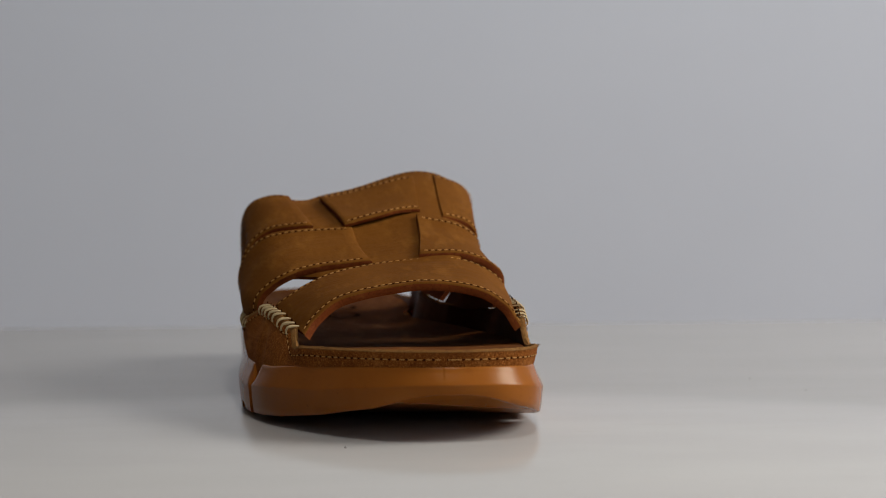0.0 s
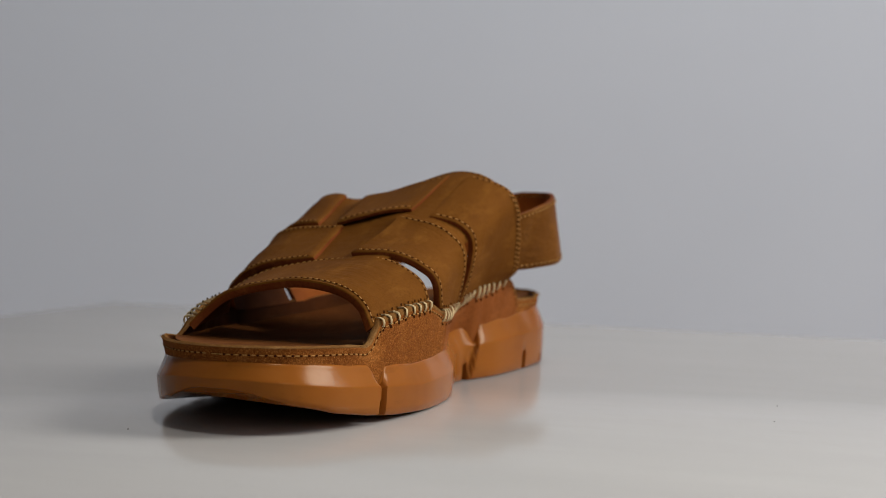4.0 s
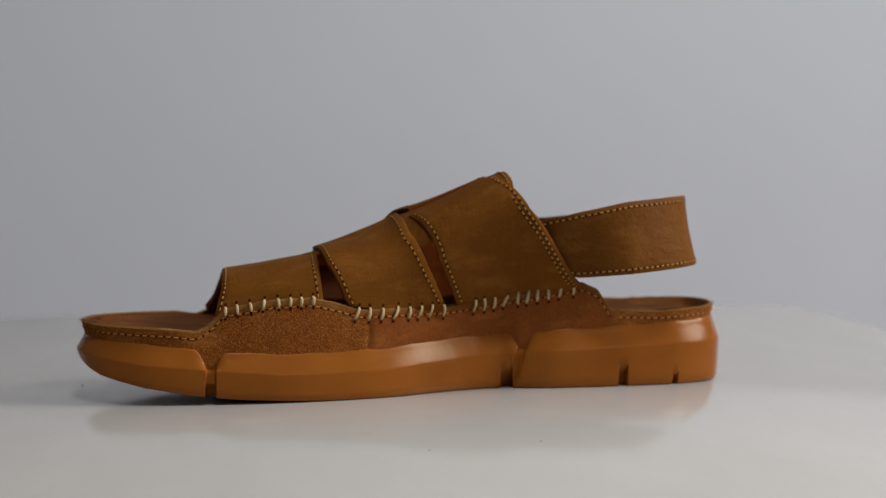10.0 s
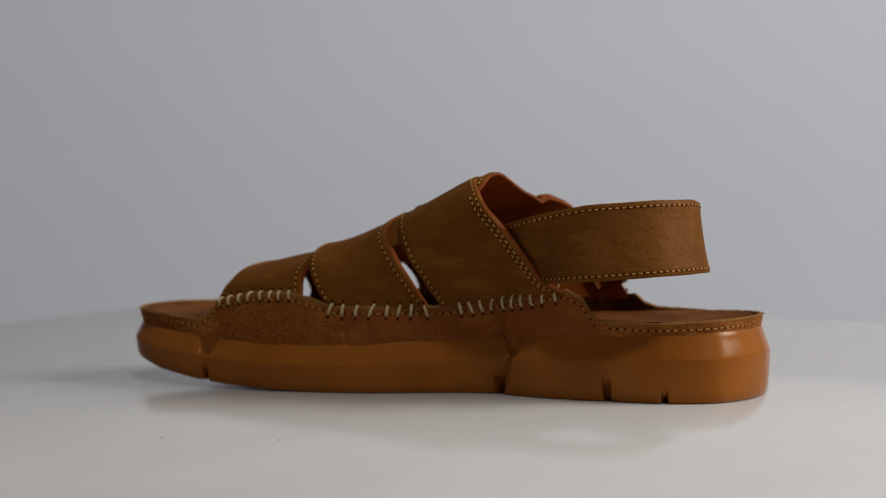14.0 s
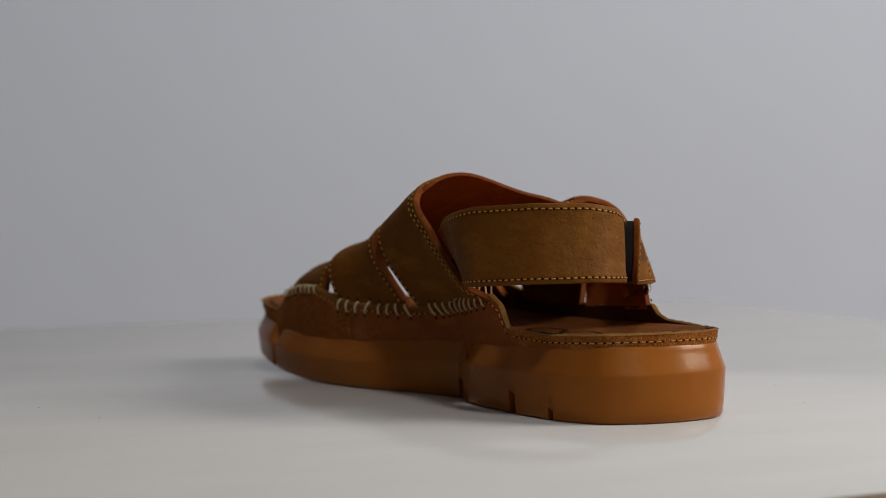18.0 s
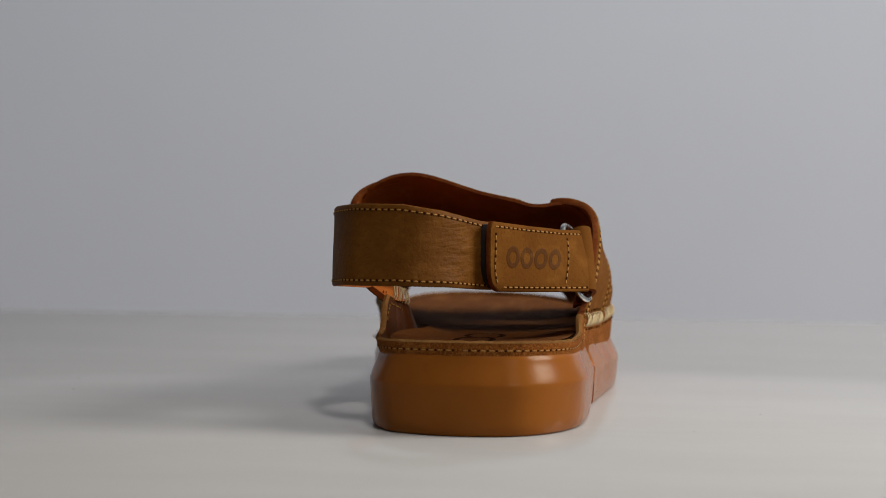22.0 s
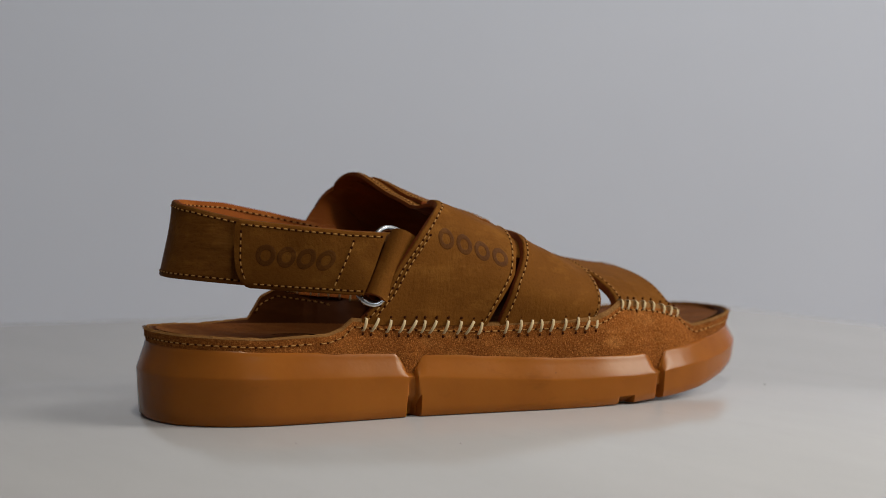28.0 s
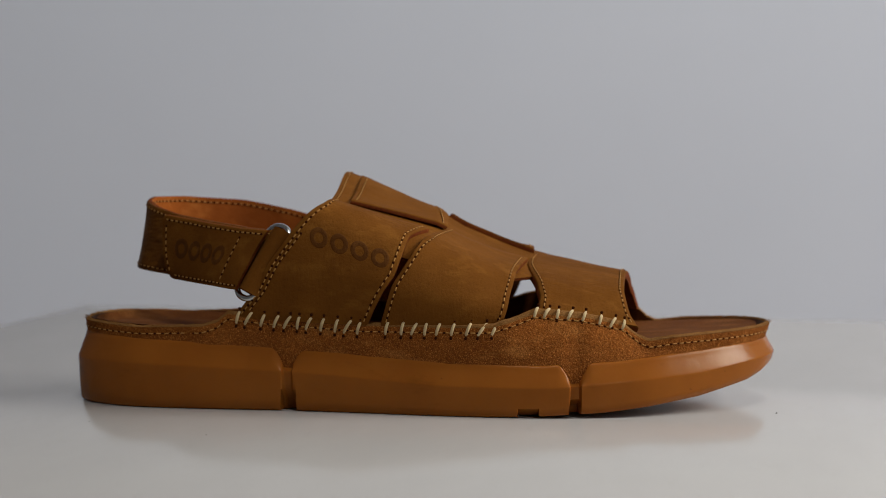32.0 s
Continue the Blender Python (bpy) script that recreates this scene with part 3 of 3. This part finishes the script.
# rear edges of the two broad straps
OUTREAR = [(0, 0.0690), (0.075, 0.0590), (0.14, 0.0535), (0.25, 0.0415), (0.34, 0.0320), (0.406, 0.0300)]
INREAR = [(0.700, 0.0322), (0.735, 0.0338), (0.775, 0.0378), (0.842, 0.0445), (0.875, 0.0500), (0.925, 0.0590), (0.975, 0.0680), (1, 0.0725)]
band("tongue", 0.25, 0.850, [(0, -0.035), (0.25, -0.035), (0.36, -0.056), (0.66, -0.056), (0.74, -0.030), (0.85, -0.016)], [(0.25, 0.026), (0.36, 0.030), (0.45, 0.034), (0.66, 0.0370), (0.75, 0.0385), (0.80, 0.0365), (0.85, 0.0235)], -0.0011, TH, "brown leather underlay down the middle", rows=("rear",), tilt=[(0.43, 0.0), (0.50, 0.0008), (0.70, 0.0012), (0.76, 0.0)], mats=[NUBUCK, LINING, RAWEDGE])
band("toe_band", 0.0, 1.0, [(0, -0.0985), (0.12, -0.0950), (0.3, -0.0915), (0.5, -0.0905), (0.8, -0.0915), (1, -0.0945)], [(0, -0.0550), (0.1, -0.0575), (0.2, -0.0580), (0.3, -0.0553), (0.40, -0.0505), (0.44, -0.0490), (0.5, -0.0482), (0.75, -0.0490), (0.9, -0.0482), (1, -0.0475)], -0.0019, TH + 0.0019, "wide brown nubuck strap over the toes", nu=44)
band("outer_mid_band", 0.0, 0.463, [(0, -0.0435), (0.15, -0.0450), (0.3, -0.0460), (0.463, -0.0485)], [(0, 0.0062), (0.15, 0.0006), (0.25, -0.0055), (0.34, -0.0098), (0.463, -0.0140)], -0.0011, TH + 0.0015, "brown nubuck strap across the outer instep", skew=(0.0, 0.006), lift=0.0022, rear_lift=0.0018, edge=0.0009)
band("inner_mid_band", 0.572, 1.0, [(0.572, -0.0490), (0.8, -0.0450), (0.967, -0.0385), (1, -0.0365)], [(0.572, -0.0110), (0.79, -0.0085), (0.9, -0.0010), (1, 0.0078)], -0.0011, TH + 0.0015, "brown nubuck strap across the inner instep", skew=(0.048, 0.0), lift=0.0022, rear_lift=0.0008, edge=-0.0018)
outer_band = band("outer_top_band", 0.0, 0.406, [(0, 0.0115), (0.05, 0.0088), (0.11, 0.0050), (0.18, 0.0000), (0.25, -0.0020), (0.32, -0.0035), (0.406, -0.0090)], OUTREAR, -0.0009, TH + 0.0012, "broad brown nubuck strap with pressed mark", nu=30, mats=[NUBUCK, LINING, RAWEDGE], skew=(0.0, -0.008), lift=0.0014, edge=0.0004)
inner_band = band("inner_top_band", 0.700, 1.0, [(0.70, -0.0070), (0.80, -0.0010), (0.833, 0.0010), (0.9, 0.0045), (0.967, 0.0105), (1, 0.0135)], INREAR, -0.0009, TH + 0.0012, "broad brown nubuck strap over the inner instep", nu=34, mats=[NUBUCK, LINING, RAWEDGE], lift=0.0010, corner=0.0055, edge=-0.0005)
band("middle_patch", 0.457, 0.636, [(0.457, -0.0135), (0.55, -0.0105), (0.636, -0.0055)], [(0.457, 0.0262), (0.55, 0.0278), (0.636, 0.0292)], 0.0010, TH, "stitched brown nubuck patch at the instep", rows=("front", "rear"), skew=(-0.004, 0.014), lift=0.0012, flat=0.0007, tilt=[(0.457, 0.0004), (0.56, 0.0004), (0.64, -0.0002)])

# second row of stitches along the rear edges of the two broad straps
for ob, us, rear, corner in ((outer_band, (0.02, 0.24), OUTREAR, 0.0), (inner_band, (0.80, 0.98), INREAR, 0.0055)):
    pts, ups = [], []
    for k in range(41):
        u = us[0] + (us[1] - us[0]) * k / 40
        y = lin(rear, u) - 0.0043
        pts.append(over(u, y, 0.0003 + TH + 0.0003 + 0.86 * bulge(u, corner))), ups.append(shell_up(u, y) * SIGN)
    stitch_row(pts, ups, ob)

# heavy cream cord that laces the bands to the suede wall, one stitch after another
def cord(sd, y, k):
    Q, N, S = outline(620)
    i = min((i for i in range(620) if S[i] == sd), key=lambda i: abs(Q[i][1] - y))
    nn = N[i]
    u = np.array((-nn[0], -nn[1], 0.0))
    zt, z0 = lin(RISE[sd], y), rubber_top(y, sd) - 0.003
    f = 1 - (0.0032 if y < -0.048 else 0.0046) / (zt - z0)
    low = welt_point(Q[i][0], Q[i][1], nn, sd, f) + u * 0.0002
    rim = welt_point(Q[i][0], Q[i][1], nn, sd, 1.0) + u * 0.0001 + np.array((0, 0, 0.0002))
    t = np.array((-nn[1], nn[0], 0.0))
    sway = 0.0005 + 0.0006 * math.sin(k * 2.4 + sd)
    uu = 0.0 if sd < 0 else 1.0
    du = 0.0
    while du < 0.12 and over(abs(uu - du), y, 0.0024)[2] < zt + 0.0005:
        du += 0.004
    top = over(abs(uu - du), y, 0.0024)
    reach = np.linalg.norm(top - rim)
    top = rim + (top - rim) * min(1.0, (0.0024 if y < -0.048 else 0.0036) / reach)
    slant = (-0.0009 if y > 0.01 else -0.0005 if y > -0.05 else 0.0) if sd < 0 else 0.0004
    low, top = low + t * (sway - slant), top + t * (slant - sway * 0.5)
    V, F = [], []
    reach = top - low
    path = [low - u * 0.0014 + reach * 0.02]
    rise = u + np.array((0, 0, 0.9 if y < -0.048 else 0.3))
    path += [low + reach * g + u * 0.0002 + rise * (0.0013 if y < -0.048 else 0.0010) * math.sin(math.pi * g) for g in (0.06, 0.25, 0.5, 0.75, 0.94)]
    path += [top - u * 0.0016 - reach * 0.02]
    fat = (0.7, 0.95, 1.1, 1.15, 1.1, 0.95, 0.7)
    r, seg = 0.00046, 6
    for a in range(len(path)):
        d = path[min(a + 1, len(path) - 1)] - path[max(a - 1, 0)]
        d /= np.linalg.norm(d)
        s = np.cross(d, u + np.array((0, 0, 0.01)))
        s /= np.linalg.norm(s) + 1e-9
        w = np.cross(s, d)
        for b in range(seg):
            g = 2 * math.pi * b / seg
            V.append(path[a] + r * fat[a] * (s * math.cos(g) * 1.25 + w * math.sin(g) * 0.8))
    for a in range(len(path) - 1):
        for b in range(seg):
            c = (b + 1) % seg
            F.append((a * seg + b, a * seg + c, (a + 1) * seg + c, (a + 1) * seg + b))
    part("cord_stitch", (V, F), WAXED, welt_ob)
    if sd > 0 and y > 0.036:
        back = welt_point(Q[i][0], Q[i][1], nn, sd, 1.0, False) - u * 0.0006 + t * (slant - sway)
        knot = [back + np.array((0, 0, -0.0005)), back - u * 0.0007 + np.array((0, 0, 0.0008)), over(abs(uu - du), y, -0.0026) + np.array((0, 0, 0.0016)), over(abs(uu - du), y, -0.0014) + np.array((0, 0, 0.0019))]
        part("cord_stitch", tube(knot, 0.00042, 6), WAXED, welt_ob)
    for p, e in ((low - np.array((0, 0, 0.0010)), u), (top + np.array((0, 0, 0.0012)), u)):
        HV, HF = [], []
        dash(HV, HF, p - t * 0.0006, p + t * 0.0006, e, 0.0006, 0.00025)
        part("cord_hole", (HV, HF), HOLE, welt_ob)


for sd, a, b, n in ((-1, -0.0955, -0.0575, 8), (-1, -0.0412, 0.0030, 9), (-1, 0.0150, 0.0660, 11), (1, -0.0895, -0.0510, 8), (1, -0.0325, 0.0075, 8), (1, 0.0215, 0.0670, 10)):
    for k in range(n):
        cord(sd, a + (b - a) * k / (n - 1) + 0.0008 * math.sin(k * 5.1), k)

# heel strap: from inside the inner band round the heel to the outer side
HEEL = [(0.0075, 0.030), (0.0134, 0.047), (0.0206, 0.068), (0.0192, 0.0895), (0.0055, 0.1132), (-0.0130, 0.1218), (-0.0268, 0.1190), (-0.0395, 0.1040), (-0.0515, 0.0840), (-0.0622, 0.0655), (-0.0670, 0.055), (-0.0692, 0.046)]
HTOP = [0.0730, 0.0755, 0.0808, 0.0850, 0.0868, 0.0868, 0.0844, 0.0800, 0.0775, 0.0755, 0.0750, 0.0745]
HBOT = [0.0560, 0.0530, 0.0508, 0.0526, 0.0548, 0.0555, 0.0548, 0.0528, 0.0516, 0.0508, 0.0505, 0.0505]
FLARE = [-0.0115, -0.0115, -0.0090, 0.0010, 0.0050, 0.0055, 0.0040, -0.001, 0.0025, 0.0075, 0.0110, 0.0130]


def heel_at(s, v, d):
    """A point of the heel strap: s along it (0 to 10), v 0 at the lower edge and 1 at the upper, d outwards."""
    p, q = cm(HEEL, s), cm(HEEL, min(s + 0.05, 11)) - cm(HEEL, max(s - 0.05, 0))
    q /= np.linalg.norm(q)
    o = np.array((q[1], -q[0]))
    if o @ (p - np.array((-0.025, 0.06))) < 0:
        o = -o
    sg = list(range(12))
    zt, zb = float(np.interp(s, sg, HTOP)), float(np.interp(s, sg, HBOT))
    z = zb + (zt - zb) * v
    flare = float(np.interp(s, sg, FLARE)) * (1 - v) ** (1 + 0.6 * max(0.0, min(1.0, s - 2, 7 - s))) + 0.0002 * math.sin(math.pi * v)
    p = p + o * (d + flare)
    return np.array((p[0], p[1], z)), np.array((o[0], o[1], 0.12))


def rounded(v):
    """How far the free end of the tab draws back towards its corners."""
    low, high = max(0.0, (0.46 - v) / 0.46), max(0.0, (v - 0.82) / 0.18)
    return 0.36 * (1 - math.sqrt(max(0.0, 1 - low * low))) + 0.10 * (1 - math.sqrt(max(0.0, 1 - high * high)))


def strap_piece(name, s0, s1, v0, v1, d, th, label, mats, n=60, m=10, ends=None, edge_rows=(0.068, 0.932), cross=(), slant=0.0, lined=False):
    SS, VV = [s0 + (s1 - s0) * g for g in grid01(n, 0.004)], grid01(m, 0.02)
    outer, inner = [], []
    for i, s in enumerate(SS):
        ro, ri = [], []
        for j, v in enumerate(VV):
            cut = 0.75 if i in (0, len(SS) - 1) or j in (0, len(VV) - 1) else 1.0
            s = SS[i]
            vv = v0 + (v1 - v0) * v
            s += rounded(v) * (s1 - s) / (s1 - s0) if ends else 0.0
            s -= slant * (1 - vv) * (s - s0) / (s1 - s0)
            wob = 0.0005 * noise.noise(Vector((s * 1.6, vv * 1.5, d * 500)))
            ro.append(heel_at(s, vv, d + wob + th * cut)[0]), ri.append(heel_at(s, vv, d + wob)[0])
        outer.append(ro), inner.append(ri)
    ob = part(name, sheet(outer, inner), mats, sandal, label)
    for v in edge_rows:
        pts, ups = [], []
        for k in range(121):
            s = s0 + (s1 - s0) * ((0.12 if ends and v < 0.5 else 0.03 if ends else 0.02) + (0.86 if ends and v < 0.5 else 0.95 if ends else 0.96) * k / 120)
            vv = v0 + (v1 - v0) * v
            s -= slant * (1 - vv) * (s - s0) / (s1 - s0)
            wob = 0.0005 * noise.noise(Vector((s * 1.6, vv * 1.5, d * 500)))
            p, o = heel_at(s, vv, d + th + wob + 0.0001)
            pts.append(p), ups.append(o)
        stitch_row(pts, ups, ob)
        if lined:
            # the same seam seen on the lining
            back = [heel_at(s0 + (s1 - s0) * (0.03 + 0.9 * k / 120), v0 + (v1 - v0) * v, -0.0003) for k in range(121)]
            stitch_row([p for p, o in back], [-o for p, o in back], ob, gap=0.0029, length=0.0014, w=0.00022, h=0.0002)
    for s_ in cross:
        pts, ups = [], []
        for k in range(31):
            vv = v0 + (v1 - v0) * (0.10 + 0.80 * k / 30)
            s = s_ + (rounded(0.10 + 0.80 * k / 30) if ends and s_ < s0 + 0.5 else 0.0)
            s -= slant * (1 - vv) * (s - s0) / (s1 - s0)
            wob = 0.0005 * noise.noise(Vector((s * 1.6, vv * 1.5, d * 500)))
            p, o = heel_at(s, vv, d + th + wob + 0.0001)
            pts.append(p), ups.append(o)
        stitch_row(pts, ups, ob)
    return ob


strap_piece("heel_strap", 0.6, 10.5, 0.0, 1.0, 0.0, 0.0022, "supple brown leather strap round the heel", [STRAPHIDE, LINING, RAWEDGE], n=110, slant=0.8, lined=True)
tab = strap_piece("strap_tab", 6.95, 10.22, -0.02, 1.0, 0.0058, 0.0022, "brown leather closing tab with pressed rings", [NUBUCK, VELCRO, RAWEDGE], n=50, ends=True, cross=(7.09, 9.22), slant=0.78)
strap_piece("hook_tape", 6.98, 9.3, 0.02, 0.96, 0.0022, 0.0036, "black hook-and-loop tape under the tab", [VELCRO, VELCRO, VELCRO], n=30, ends=True, edge_rows=(), slant=0.7)


# steel ring and the leather loop that holds it to the outer band
ring_top, ring_low = np.array((-0.0738, 0.0522, 0.0788)), np.array((-0.0824, 0.0676, 0.0497))
axis = ring_low - ring_top
side = np.array((-0.35, 0.90, 0.25))
side -= axis * (side @ axis) / (axis @ axis)
side /= np.linalg.norm(side)
mid = (ring_top + ring_low) / 2
inward = np.cross(axis, side)
inward *= math.copysign(1.0, inward[0]) / np.linalg.norm(inward)
pts = []
for k in range(48):
    a = 2 * math.pi * k / 48
    cx = math.copysign(abs(math.cos(a)) ** 0.55, math.cos(a))
    sx = math.copysign(abs(math.sin(a)) ** 0.8, math.sin(a))
    pts.append(mid + axis * 0.5 * cx + side * (0.0048 * sx - 0.0050) + inward * (0.0045 * (1 + sx) - 0.0014))
part("ring", tube(pts, 0.00135, 10, True), STEEL, sandal, "oval brushed steel ring")


def loop():
    out = np.cross(axis, side)
    out /= np.linalg.norm(out)
    if out[0] > 0:
        out = -out
    # rolled round the front bar of the ring, both ends tucked under the broad strap
    outer, inner = [], []
    for g in grid01(16, 0.02):
        w = 0.06 + 0.86 * g
        base = ring_top + axis * w - side * 0.0058 + out * (0.0022 - 0.0040 * w)
        r = 0.0040 + 0.0003 * math.sin(5 * w)
        line = [(-0.0125, r + 0.0030 - 0.0100 * w), (-0.0085, r + 0.0020 - 0.0055 * w), (-0.0045, r + 0.0008 - 0.0018 * w)]
        line += [(r * math.sin(a), r * math.cos(a)) for a in (math.pi * k / 12 for k in range(13))]
        line += [(-0.0045, -r + 0.0010), (-0.0085, -r + 0.0024)]
        P = [base + side * a + out * b for a, b in line]
        ro, ri = [], []
        for k, p in enumerate(P):
            d = P[min(k + 1, len(P) - 1)] - P[max(k - 1, 0)]
            nrm = np.cross(axis, d)
            nrm /= np.linalg.norm(nrm)
            if nrm @ (p - base - side * -0.004) < 0:
                nrm = -nrm
            ro.append(p + nrm * 0.0007), ri.append(p - nrm * 0.0009)
        outer.append(ro), inner.append(ri)
    return sheet(outer, inner)


part("ring_loop", loop(), [NUBUCK, LINING, RAWEDGE], sandal, "folded leather loop round the ring")


# pressed marks: four plain rings each on the tab and on the outer band
def pressed(place, count, parent, label):
    for q in range(count):
        V, F = [], []
        n, m = 32, 5
        for i in range(n):
            a = 2 * math.pi * i / n
            for rr, h in ((0.56, 0.00005), (0.68, 0.00020), (0.84, 0.00004), (1.0, 0.00020), (1.12, 0.00005)):
                V.append(place(q, rr * math.cos(a), rr * math.sin(a), h))
        for i in range(n):
            j = (i + 1) % n
            for k in range(m - 1):
                F.append((m * i + k, m * j + k, m * j + k + 1, m * i + k + 1))
        part("pressed_ring", (V, F), PRESS, parent, label if q == 0 else "")


def on_tab(q, a, b, h):
    s = 7.57 + 0.405 * q + 0.17 * a
    v = 0.50 + 0.15 * b
    s -= 0.78 * (1 - v) * (s - 6.95) / 3.27
    wob = 0.0005 * noise.noise(Vector((s * 1.6, v * 1.5, 2.9)))
    return heel_at(s, v, 0.0058 + 0.0022 + wob + h)[0]


def on_band(q, a, b, h):
    y = 0.0318 - 0.0084 * q - 0.0033 * a
    u = 0.230 - 0.003 * q + 0.025 * b
    wob = 0.0004 * noise.noise(Vector((u * 9, y * 60, -0.81)))
    w = (y - lin([(0.18, 0.0000), (0.25, -0.0020), (0.32, -0.0035)], u)) / 0.044
    rise = 0.0014 * math.sin(math.pi * u / 0.406) ** 0.7 * (1 - w) ** 3
    return over(u, y, 0.0003 + wob + rise + TH + h)


pressed(on_tab, 4, tab, "darker pressed ring mark")
pressed(on_band, 4, outer_band, "darker pressed ring mark")


# ---- what moves: board, turntable and sandal turn together ----
def motions():
    rows = []
    for k in range(65):
        t = k * 0.5
        rows.append((t, Matrix.Translation((0, 0, TOP)) @ Matrix.Rotation(turn(t), 4, "Z")))
    lean = Matrix.Rotation(LEAN, 4, "X")
    walk(turntable, rows)
    walk(board, [(t, m @ lean) for t, m in rows])
    walk(sandal, [(t, m @ lean) for t, m in rows])


motions()
